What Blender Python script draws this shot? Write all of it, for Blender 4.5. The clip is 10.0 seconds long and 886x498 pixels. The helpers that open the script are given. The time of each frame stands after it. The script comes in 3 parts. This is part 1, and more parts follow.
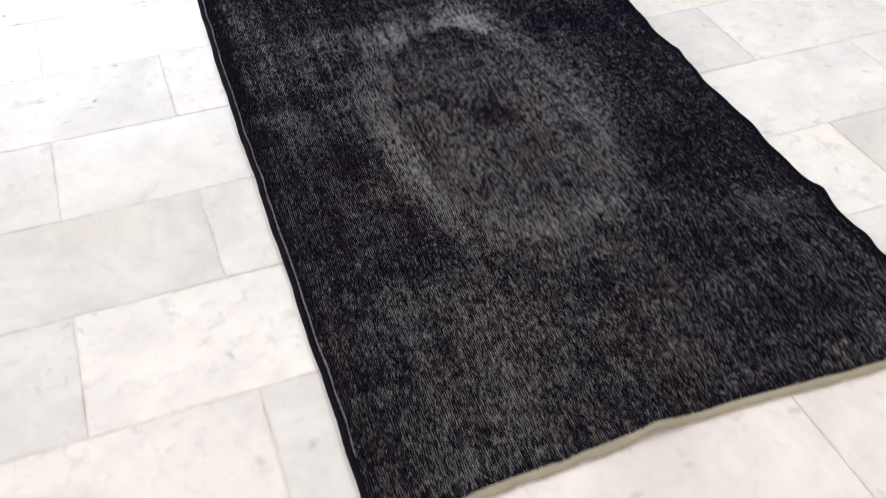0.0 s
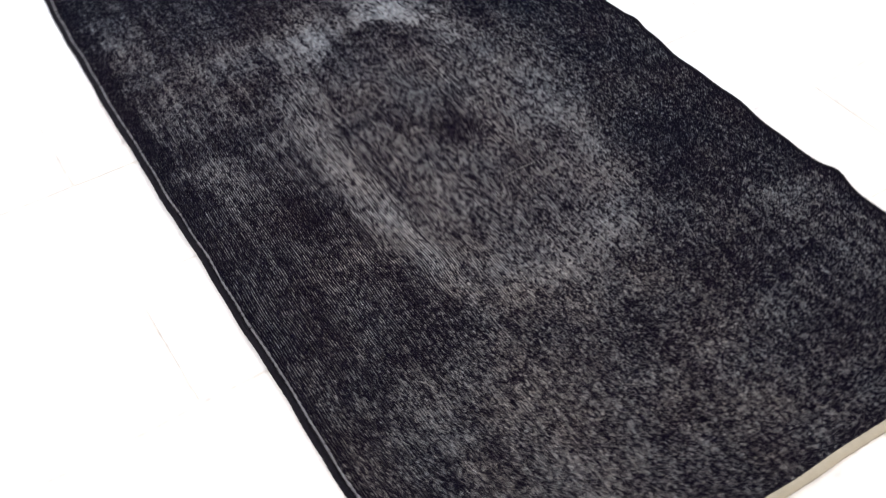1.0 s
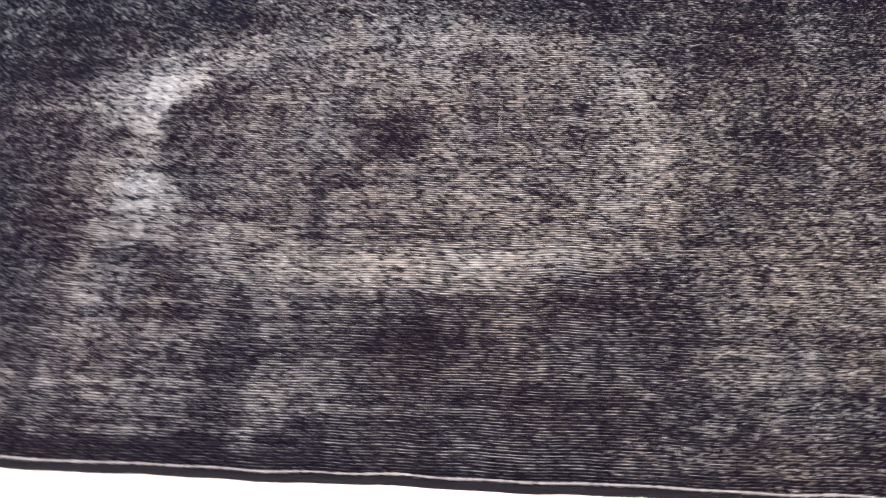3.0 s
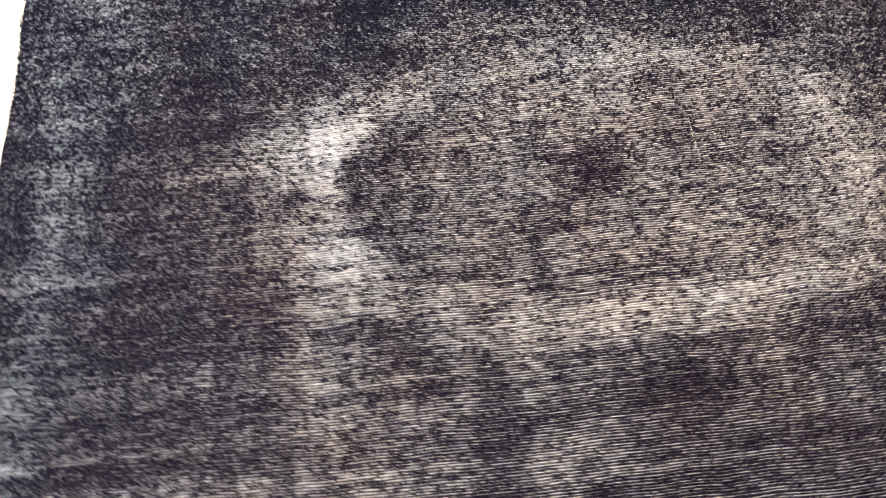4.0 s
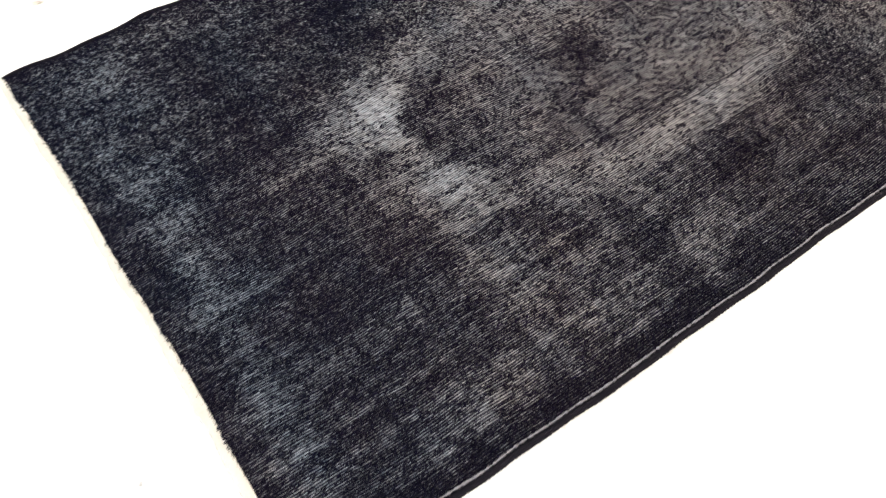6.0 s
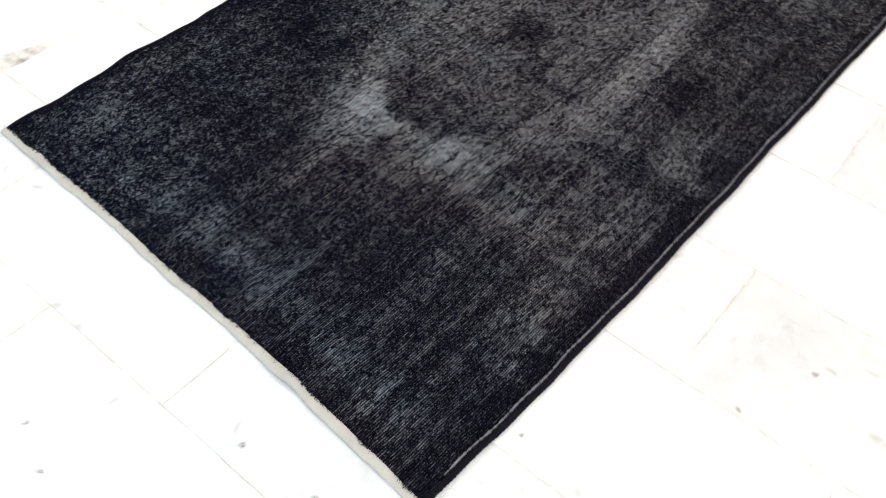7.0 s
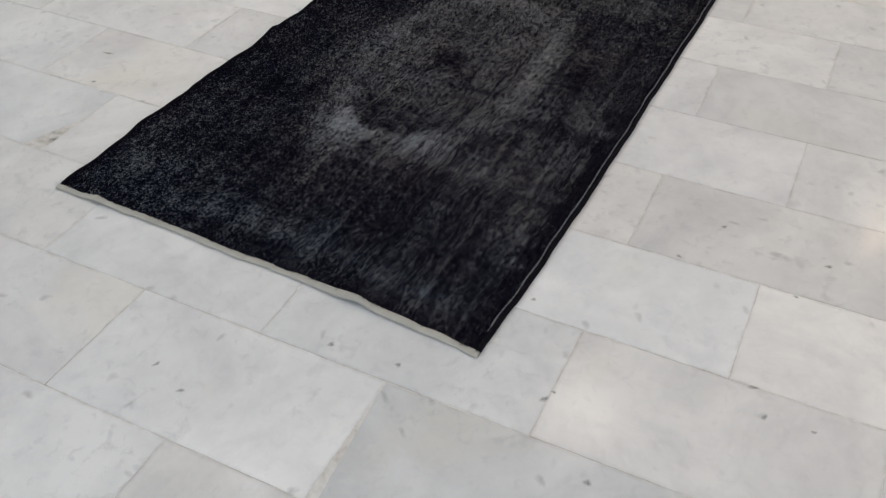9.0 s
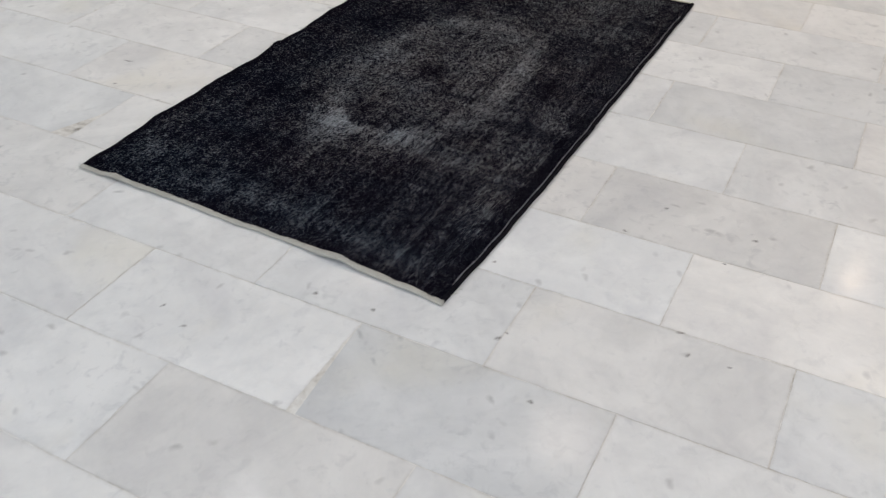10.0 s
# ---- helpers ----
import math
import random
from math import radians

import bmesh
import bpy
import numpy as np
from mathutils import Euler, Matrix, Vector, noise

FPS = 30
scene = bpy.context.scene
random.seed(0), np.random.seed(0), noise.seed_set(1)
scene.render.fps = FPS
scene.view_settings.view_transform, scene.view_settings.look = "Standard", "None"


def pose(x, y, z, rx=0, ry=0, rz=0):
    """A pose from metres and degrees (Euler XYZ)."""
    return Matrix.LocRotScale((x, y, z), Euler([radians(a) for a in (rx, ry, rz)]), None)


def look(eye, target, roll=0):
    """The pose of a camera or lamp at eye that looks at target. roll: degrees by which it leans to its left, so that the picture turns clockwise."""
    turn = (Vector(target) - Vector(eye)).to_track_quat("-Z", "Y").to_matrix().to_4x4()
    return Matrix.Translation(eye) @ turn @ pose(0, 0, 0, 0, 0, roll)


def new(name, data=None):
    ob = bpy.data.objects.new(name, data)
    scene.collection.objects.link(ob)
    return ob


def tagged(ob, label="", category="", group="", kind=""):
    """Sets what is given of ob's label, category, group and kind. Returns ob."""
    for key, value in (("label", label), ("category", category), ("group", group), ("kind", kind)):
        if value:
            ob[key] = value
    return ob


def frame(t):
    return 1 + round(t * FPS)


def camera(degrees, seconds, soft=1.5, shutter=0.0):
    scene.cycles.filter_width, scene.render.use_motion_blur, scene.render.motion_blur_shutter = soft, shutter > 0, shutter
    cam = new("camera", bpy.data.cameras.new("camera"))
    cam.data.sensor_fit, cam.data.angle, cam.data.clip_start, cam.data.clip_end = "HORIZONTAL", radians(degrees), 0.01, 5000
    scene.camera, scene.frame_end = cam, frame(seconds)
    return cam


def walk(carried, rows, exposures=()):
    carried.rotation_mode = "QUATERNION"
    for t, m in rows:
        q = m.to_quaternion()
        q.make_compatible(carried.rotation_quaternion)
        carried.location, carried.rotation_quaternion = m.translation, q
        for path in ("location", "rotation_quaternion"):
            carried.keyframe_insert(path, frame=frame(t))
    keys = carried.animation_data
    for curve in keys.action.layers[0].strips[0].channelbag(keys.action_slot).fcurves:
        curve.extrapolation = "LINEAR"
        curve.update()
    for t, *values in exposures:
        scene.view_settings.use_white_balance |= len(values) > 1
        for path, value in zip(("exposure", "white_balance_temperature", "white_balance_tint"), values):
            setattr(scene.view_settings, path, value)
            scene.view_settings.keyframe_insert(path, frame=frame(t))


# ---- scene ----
cam = camera(51.7, 10.0, soft=1.2, shutter=0.45)
PATH = [
    (0, (0.057, 2.576, 1.346), (-0.464, 1.236, -0.045), 0.2),
    (0.1, (0.0507, 2.5193, 1.3502), (-0.4687, 1.1863, -0.0521), 0.32),
    (0.4, (0.0525, 2.3679, 1.3456), (-0.493, 1.0749, -0.081), 1.24),
    (0.5, (0.051, 2.326, 1.34), (-0.508, 1.053, -0.098), 1.1),
    (0.6, (0.0651, 2.2781, 1.3281), (-0.5268, 1.0334, -0.1186), 1.4),
    (0.7, (0.092, 2.226, 1.316), (-0.564, 1.027, -0.143), 2.5),
    (0.9, (0.116, 2.114, 1.3158), (-0.6153, 1.0158, -0.1833), 2.45),
    (1, (0.138, 2.06, 1.311), (-0.624, 0.997, -0.202), 1.8),
    (1.1, (0.1576, 2.0078, 1.3053), (-0.6284, 0.9762, -0.2183), 0.78),
    (1.2, (0.183, 1.954, 1.294), (-0.646, 0.966, -0.235), 0.1),
    (1.4, (0.1918, 1.8648, 1.2705), (-0.6718, 1.0432, -0.3264), -1.68),
    (1.5, (0.202, 1.824, 1.261), (-0.68, 1.065, -0.366), -2.0),
    (1.6, (0.1964, 1.7882, 1.2558), (-0.6894, 1.0969, -0.4015), -2.06),
    (1.7, (0.198, 1.756, 1.237), (-0.707, 1.113, -0.426), -2.1),
    (1.9, (0.1759, 1.6639, 1.2125), (-0.7493, 1.14, -0.4725), -2.71),
    (2, (0.168, 1.619, 1.208), (-0.768, 1.169, -0.502), -2.5),
    (2.1, (0.1672, 1.572, 1.2019), (-0.7831, 1.1687, -0.5093), -2.89),
    (2.2, (0.164, 1.542, 1.197), (-0.801, 1.177, -0.517), -3.7),
    (2.4, (0.1632, 1.4399, 1.2016), (-0.8196, 1.1498, -0.517), -3.15),
    (2.5, (0.167, 1.398, 1.198), (-0.823, 1.128, -0.519), -3.7),
    (2.6, (0.1851, 1.3475, 1.1951), (-0.8242, 1.1125, -0.5092), -3.77),
    (2.7, (0.205, 1.296, 1.204), (-0.82, 1.078, -0.5), -5.1),
    (2.9, (0.2417, 1.1714, 1.2046), (-0.7977, 0.962, -0.4872), -7.88),
    (3, (0.241, 1.107, 1.223), (-0.799, 0.911, -0.474), -9.0),
    (3.1, (0.2409, 1.0567, 1.2286), (-0.8001, 0.8677, -0.47), -9.45),
    (3.2, (0.237, 1.002, 1.233), (-0.799, 0.839, -0.469), -8.5),
    (4.3, (0.021, 0.385, 1.293), (-0.866, 0.616, -0.485), 0.2),
    (4.4, (0.0286, 0.3261, 1.2894), (-0.8484, 0.6397, -0.4773), 2.1),
    (4.5, (0.032, 0.263, 1.29), (-0.842, 0.663, -0.464), 3.4),
    (4.6, (0.0485, 0.2168, 1.288), (-0.8249, 0.651, -0.4543), 2.16),
    (4.7, (0.053, 0.15, 1.293), (-0.812, 0.645, -0.441), 2.3),
    (4.9, (0.0502, 0.0581, 1.3034), (-0.7913, 0.6463, -0.4162), 2.31),
    (5, (0.053, 0.022, 1.303), (-0.784, 0.642, -0.404), 2.1),
    (5.1, (0.056, 0.0034, 1.3087), (-0.7729, 0.6398, -0.4008), 2.08),
    (5.2, (0.062, -0.017, 1.303), (-0.762, 0.634, -0.399), 2.0),
    (5.4, (0.0838, -0.0657, 1.3019), (-0.736, 0.6248, -0.3859), 2.47),
    (5.5, (0.097, -0.091, 1.301), (-0.736, 0.603, -0.38), 2.0),
    (5.6, (0.1085, -0.1206, 1.3051), (-0.7303, 0.5772, -0.3702), 1.79),
    (5.7, (0.13, -0.151, 1.306), (-0.725, 0.552, -0.36), 1.6),
    (5.9, (0.1456, -0.2009, 1.3244), (-0.7007, 0.5156, -0.3396), 2.83),
    (6, (0.158, -0.228, 1.33), (-0.684, 0.497, -0.332), 3.7),
    (6.1, (0.1745, -0.263, 1.3288), (-0.6827, 0.4779, -0.319), 4.16),
    (6.2, (0.175, -0.308, 1.33), (-0.685, 0.457, -0.305), 4.7),
    (7.3, (0.218, -0.663, 1.32), (-0.535, 0.392, -0.204), 2.6),
    (7.4, (0.2335, -0.6802, 1.3255), (-0.5201, 0.3867, -0.186), 2.91),
    (7.5, (0.257, -0.704, 1.329), (-0.5, 0.378, -0.173), 3.2),
    (7.6, (0.2799, -0.7289, 1.3369), (-0.4826, 0.3557, -0.1603), 3.2),
    (7.7, (0.304, -0.761, 1.339), (-0.468, 0.331, -0.148), 3.1),
    (7.9, (0.3279, -0.8302, 1.3543), (-0.4548, 0.282, -0.1162), 3.73),
    (8, (0.34, -0.861, 1.358), (-0.454, 0.259, -0.096), 3.9),
    (8.1, (0.3429, -0.895, 1.3632), (-0.4577, 0.2366, -0.0801), 4.15),
    (8.2, (0.339, -0.93, 1.368), (-0.456, 0.212, -0.069), 4.5),
    (8.4, (0.3269, -1.027, 1.3594), (-0.4282, 0.1665, -0.045), 3.64),
    (8.5, (0.318, -1.088, 1.362), (-0.402, 0.155, -0.03), 2.7),
    (8.6, (0.3111, -1.1385, 1.3689), (-0.3787, 0.135, -0.0174), 1.69),
    (8.7, (0.313, -1.185, 1.36), (-0.37, 0.11, -0.002), 0.3),
    (8.9, (0.3207, -1.2739, 1.3659), (-0.3534, 0.0616, 0.035), -0.4),
    (9, (0.326, -1.307, 1.374), (-0.345, 0.043, 0.059), -0.4),
    (9.1, (0.3454, -1.3345, 1.3738), (-0.3369, 0.0269, 0.0715), -0.63),
    (9.2, (0.354, -1.362, 1.369), (-0.328, 0.013, 0.086), -0.4),
    (9.4, (0.4017, -1.4209, 1.3854), (-0.2889, -0.0239, 0.1253), -0.44),
    (9.5, (0.428, -1.45, 1.384), (-0.267, -0.043, 0.143), -0.6),
    (9.6, (0.449, -1.4749, 1.3903), (-0.2385, -0.0625, 0.1514), -0.28),
    (9.7, (0.478, -1.504, 1.386), (-0.204, -0.084, 0.154), 0.2),
    (9.9, (0.5379, -1.5645, 1.3887), (-0.1662, -0.1439, 0.1615), 0.36),
    (10, (0.554, -1.594, 1.386), (-0.161, -0.174, 0.173), 0.5),
]
EXPOSURES = [
    (0.0, 0.0, 6850, 17), (0.5, 0.33, 6750, 18), (1.0, 0.58, 6700, 18), (1.5, 0.42, 6680, 17), (2.0, 0.50, 6650, 16), (2.5, 1.12, 6450, 13), (3.0, 1.86, 7500, 23),
    (4.4, 2.22, 8250, 20), (5.5, 1.36, 7900, 19), (6.2, 1.05, 7250, 16), (7.3, 0.16, 6800, 13),
    (8.0, -0.26, 6850, 15), (9.0, -0.75, 6780, 15), (9.5, -0.85, 6750, 15), (10.0, -0.61, 6720, 15),
]
walk(cam, [(t, look(eye, target, roll)) for t, eye, target, roll in PATH], EXPOSURES)

# ---- room, in metres ----
X0, X1, Y0, Y1, HIGH = -3.6, 3.0, -2.7, 5.1, 3.2
TILE = 0.3

# ---- world and light ----
world = bpy.data.worlds.new("world")
scene.world = world
world.use_nodes = True
sky = world.node_tree.nodes.new("ShaderNodeTexSky")
sky.sky_type, sky.sun_disc = "NISHITA", False
sky.sun_elevation, sky.sun_rotation = radians(40), radians(200)
world.node_tree.nodes["Background"].inputs["Strength"].default_value = 0.1
world.node_tree.links.new(sky.outputs["Color"], world.node_tree.nodes["Background"].inputs["Color"])


def area_lamp(name, m, width, depth, watts, colour, shape="RECTANGLE"):
    data = bpy.data.lights.new(name, "AREA")
    data.shape, data.size, data.energy, data.color = shape, width, watts, colour
    if shape in ("RECTANGLE", "ELLIPSE"):
        data.size_y = depth
    ob = new(name, data)
    ob.matrix_world = m
    return ob


WINDOW = (-1.4, 2.6, 0.15, 2.5)  # x from, x to, z from, z to, in the wall at Y0
# unseen east opening and its daylight, added for soft even fill
ADDED_FRONT = (-1.8, 4.2, 0.15, 2.5)  # y from, y to, z from, z to, in the wall at X1
area_lamp("window_daylight", look(((WINDOW[0] + WINDOW[1]) / 2, Y0 - 0.05, 1.32), ((WINDOW[0] + WINDOW[1]) / 2, Y0 + 2, 1.32)), WINDOW[1] - WINDOW[0], 2.2, 78, (0.70, 0.85, 1.0))
area_lamp("shopfront_daylight", look((X1 + 0.05, (ADDED_FRONT[0] + ADDED_FRONT[1]) / 2, 1.32), (X1 - 2, (ADDED_FRONT[0] + ADDED_FRONT[1]) / 2, 1.32)), ADDED_FRONT[1] - ADDED_FRONT[0], 2.2, 105, (1.0, 0.94, 0.86))
# the 52, 14 and 38 W lamps are unseen, added as fill clear of reflections
LAMPS = [(-2.04, 0.97, 0.045, 1.2, (0.95, 0.97, 1.0)), (0.92, 4.9, 0.05, 2.5, (1.0, 0.84, 0.62)), (-2.9, 3.8, 0.07, 52, (1.0, 0.93, 0.84)),
         (2.2, 1.2, 0.07, 14, (1.0, 0.90, 0.78)), (-0.52, 2.32, 0.24, 5.0, (1.0, 0.91, 0.80)), (-3.0, -0.6, 0.08, 38, (0.70, 0.88, 1.0))]


# ---- materials ----
class Nodes:
    """A material and short ways to add nodes to it."""

    def __init__(self, name, roughness=0.5, **values):
        self.mat = bpy.data.materials.new(name)
        self.mat.use_nodes = True
        self.tree = self.mat.node_tree
        self.bsdf = self.tree.nodes["Principled BSDF"]
        self.bsdf.inputs["Roughness"].default_value = roughness
        for key, value in values.items():
            self.bsdf.inputs[key.replace("_", " ")].default_value = value

    def add(self, kind, **inputs):
        node = self.tree.nodes.new("ShaderNode" + kind)
        for key, value in inputs.items():
            self.put(node.inputs[key.replace("_", " ")], value)
        return node

    def put(self, socket, value):
        if isinstance(value, bpy.types.NodeSocket):
            self.tree.links.new(value, socket)
        else:
            socket.default_value = value

    def math(self, op, a, b=0.0, c=0.0):
        node = self.tree.nodes.new("ShaderNodeMath")
        node.operation = op
        for socket, value in zip(node.inputs, (a, b, c)):
            self.put(socket, value)
        return node.outputs[0]

    def vector(self, op, a, b):
        node = self.tree.nodes.new("ShaderNodeVectorMath")
        node.operation = op
        self.put(node.inputs[0], a)
        self.put(node.inputs[1], b)
        return node.outputs[0]

    def noise(self, where, scale, detail=4.0, rough=0.55, distortion=0.0):
        return self.add("TexNoise", Vector=where, Scale=scale, Detail=detail, Roughness=rough, Distortion=distortion).outputs["Fac"]

    def ramp(self, value, *stops):
        node = self.add("ValToRGB", Fac=value)
        while len(node.color_ramp.elements) < len(stops):
            node.color_ramp.elements.new(0.5)
        for element, (at, colour) in zip(node.color_ramp.elements, stops):
            element.position = at
            element.color = (*colour, 1) if isinstance(colour, tuple) else (colour, colour, colour, 1)
        return node.outputs["Color"]

    def mix(self, factor, a, b, blend="MIX"):
        node = self.tree.nodes.new("ShaderNodeMix")
        node.data_type, node.blend_type = "RGBA", blend
        for n, value in ((0, factor), (6, a), (7, b)):
            self.put(node.inputs[n], (*value, 1) if isinstance(value, tuple) and len(value) == 3 else value)
        return node.outputs[2]

    def here(self):
        return self.add("TexCoord").outputs["Object"]

    def named(self, name):
        node = self.add("Attribute")
        node.attribute_name = name
        return node.outputs["Fac"]

    def bump(self, height, strength, distance):
        node = self.add("Bump", Height=height, Strength=strength, Distance=distance)
        self.tree.links.new(node.outputs["Normal"], self.bsdf.inputs["Normal"])

    def done(self, colour, roughness=None):
        self.put(self.bsdf.inputs["Base Color"], colour if isinstance(colour, bpy.types.NodeSocket) else (*colour, 1))
        if roughness is not None:
            self.put(self.bsdf.inputs["Roughness"], roughness)
        return self.mat


def marble():
    n = Nodes("white_marble", 0.22)
    info = n.add("ObjectInfo")
    chance = info.outputs["Random"]
    shift = n.add("CombineXYZ", X=n.math("MULTIPLY", chance, 37.0), Y=n.math("MULTIPLY", chance, 71.0), Z=n.math("MULTIPLY", chance, 13.0)).outputs[0]
    turn = n.add("VectorRotate", Vector=n.here(), Angle=n.math("MULTIPLY", chance, 40.0)).outputs[0]
    where = n.vector("ADD", turn, shift)
    cloud = n.noise(where, 3.4, 5, 0.6, 0.8)
    fine = n.noise(where, 19.0, 5, 0.65)
    body = n.ramp(n.math("ADD", n.math("MULTIPLY", cloud, 0.75), n.math("MULTIPLY", fine, 0.25)), (0.32, (0.60, 0.60, 0.603)), (0.48, (0.68, 0.68, 0.672)), (0.62, (0.75, 0.747, 0.735)))
    vein = n.math("ABSOLUTE", n.math("SUBTRACT", n.noise(where, 1.7, 6, 0.6, 1.2), 0.5))
    body = n.mix(n.ramp(vein, (0.0, 0.12), (0.03, 0.0)), body, (0.50, 0.505, 0.52))
    stain = n.noise(n.vector("ADD", where, (5.0, 9.0, 2.0)), 2.2, 3, 0.5)
    body = n.mix(n.ramp(stain, (0.58, 0.0), (0.75, 0.45)), body, (0.70, 0.66, 0.55))
    # soft grey flecks in drifts, denser on some tiles
    share = n.ramp(n.math("FRACT", n.math("MULTIPLY", chance, 91.0)), (0.2, 0.25), (0.85, 1.0))
    drift = n.math("MULTIPLY", n.ramp(n.noise(where, 5.0, 3), (0.40, 0.0), (0.62, 1.0)), share)
    soft = n.ramp(n.noise(n.vector("ADD", where, (2.0, 3.0, 1.0)), 30.0, 3, 0.6, 0.5), (0.54, 0.0), (0.72, 0.55))
    body = n.mix(n.math("MULTIPLY", soft, n.math("MULTIPLY_ADD", drift, 0.8, 0.30)), body, (0.47, 0.475, 0.49))
    # single dark inclusions, drawn out along the bed of the stone
    drawn = n.vector("MULTIPLY", n.vector("ADD", where, n.vector("MULTIPLY", n.add("TexNoise", Vector=where, Scale=26.0, Detail=3.0).outputs["Color"], (0.03, 0.03, 0.0))), (26.0, 15.0, 15.0))
    spots = n.add("TexVoronoi", Vector=drawn, Scale=1.0)
    some = n.math("GREATER_THAN", n.add("SeparateXYZ", Vector=spots.outputs["Color"]).outputs["X"], n.math("MULTIPLY_ADD", share, -0.22, 0.985))
    spot = n.math("MULTIPLY", n.ramp(spots.outputs["Distance"], (0.06, 0.80), (0.26, 0.0)), some)
    body = n.mix(spot, body, (0.47, 0.465, 0.465))
    # grime in the worn arris along the joints, in stretches
    here = n.add("SeparateXYZ", Vector=n.here())
    edge = n.math("MINIMUM", n.math("SUBTRACT", TILE, n.math("ABSOLUTE", here.outputs["X"])), n.math("SUBTRACT", TILE / 2, n.math("ABSOLUTE", here.outputs["Y"])))
    grime = n.math("MULTIPLY", n.ramp(n.math("MULTIPLY", edge, 100.0), (0.06, 0.55), (0.28, 0.22), (0.85, 0.0)), n.ramp(n.noise(where, 16.0, 4, 0.7), (0.40, 0.0), (0.64, 1.0)))
    body = n.mix(grime, body, (0.33, 0.30, 0.26))
    body = n.mix(1.0, body, info.outputs["Color"], "MULTIPLY")
    rough = n.math("ADD", n.math("MULTIPLY", fine, 0.14), 0.08)
    n.bump(n.noise(where, 7.0, 3), 0.05, 0.004)
    return n.done(body, rough)


def fabric(name, dark, light, scale, roughness=0.9, relief=0.4):
    n = Nodes(name, roughness)
    n.bsdf.inputs["Specular IOR Level"].default_value = 0.08
    here = n.here()
    weave = n.noise(here, scale, 4, 0.7)
    broad = n.noise(here, scale * 0.06, 3, 0.5)
    n.bump(weave, relief, 0.002)
    return n.done(n.mix(n.math("MULTIPLY_ADD", broad, 0.5, n.math("MULTIPLY", weave, 0.5)), dark, light))


def grout():
    """Thin cement joints: pale and flush in some stretches, dark with dirt in others."""
    n = Nodes("grey_grout", 0.9)
    here = n.here()
    dirt = n.math("MULTIPLY_ADD", n.noise(here, 6.0, 4, 0.6), 0.6, n.math("MULTIPLY", n.noise(here, 45.0, 3, 0.6), 0.4))
    n.bump(n.noise(here, 200.0, 3), 0.3, 0.001)
    return n.done(n.ramp(dirt, (0.40, (0.68, 0.67, 0.64)), (0.54, (0.54, 0.515, 0.475)), (0.70, (0.28, 0.25, 0.205))))


def plaster(name, colour):
    n = Nodes(name, 0.85)
    grain = n.noise(n.here(), 30.0, 4)
    broad = n.noise(n.here(), 0.8, 3)
    n.bump(grain, 0.12, 0.003)
    low = tuple(0.93 * c for c in colour)
    return n.done(n.mix(n.math("MULTIPLY_ADD", broad, 0.7, n.math("MULTIPLY", grain, 0.3)), low, colour))


def worn_dye(name, fibre):
    """Overdyed wool: wear bares the paler yarn below the black dye. fibre: for the single tufts, else for the ribbed ground."""
    n = Nodes(name, 0.9)
    n.bsdf.inputs["Specular IOR Level"].default_value = 0.03
    n.bsdf.inputs["Sheen Roughness"].default_value = 0.5
    here = n.here()
    wear, tint = n.named("wear"), n.named("tint")
    if fibre:
        chance = n.add("NewGeometry").outputs["Random Per Island"]
        bare = n.math("MULTIPLY", wear, n.math("MULTIPLY_ADD", chance, 0.3, 0.85))
        hue = n.math("FRACT", n.math("MULTIPLY", chance, 17.0))
    else:
        stretched = n.vector("MULTIPLY", here, (1.0, 0.4, 1.0))
        scuff = n.math("MULTIPLY_ADD", n.noise(stretched, 150.0, 4, 0.7), 1.3, -0.65)
        # weft: every rib is bound down at even steps along it; these dark cross grooves are painted in
        along = n.math("MULTIPLY_ADD", n.add("SeparateXYZ", Vector=here).outputs["Y"], 2 * math.pi / 0.0034, n.math("MULTIPLY", n.noise(here, 60.0, 2), 7.0))
        bound = n.ramp(n.math("MULTIPLY_ADD", n.math("SINE", along), 0.5, 0.5), (0.0, 0.20), (0.55, 0.0))
        n.bump(n.math("SUBTRACT", 1.0, bound), 0.6, 0.0012)
        bare = n.math("SUBTRACT", n.math("ADD", wear, scuff), bound)
        hue = n.noise(here, 95.0, 2)
    pale = n.mix(tint, (0.155, 0.222, 0.285), (0.290, 0.276, 0.257))
    odd = n.ramp(hue, (0.30, (0.15, 0.18, 0.185)), (0.42, (0.23, 0.23, 0.235)), (0.58, (0.255, 0.235, 0.24)), (0.72, (0.25, 0.225, 0.18)))
    pale = n.mix(0.40, pale, odd)
    deep = n.mix(tint, (0.0020, 0.0026, 0.0095), (0.0056, 0.0033, 0.0105))
    bared = n.ramp(bare, (0.0, 0.0), (0.45, 0.20), (1.0, 1.0))
    # bared wool is fuzzy and catches light at a slant
    n.put(n.bsdf.inputs["Sheen Weight"], n.math("MULTIPLY", n.math("MULTIPLY", bared, bared), 1.2))
    n.bsdf.inputs["Sheen Tint"].default_value = (0.90, 0.94, 1.0, 1)
    return n.done(n.mix(bared, deep, pale))


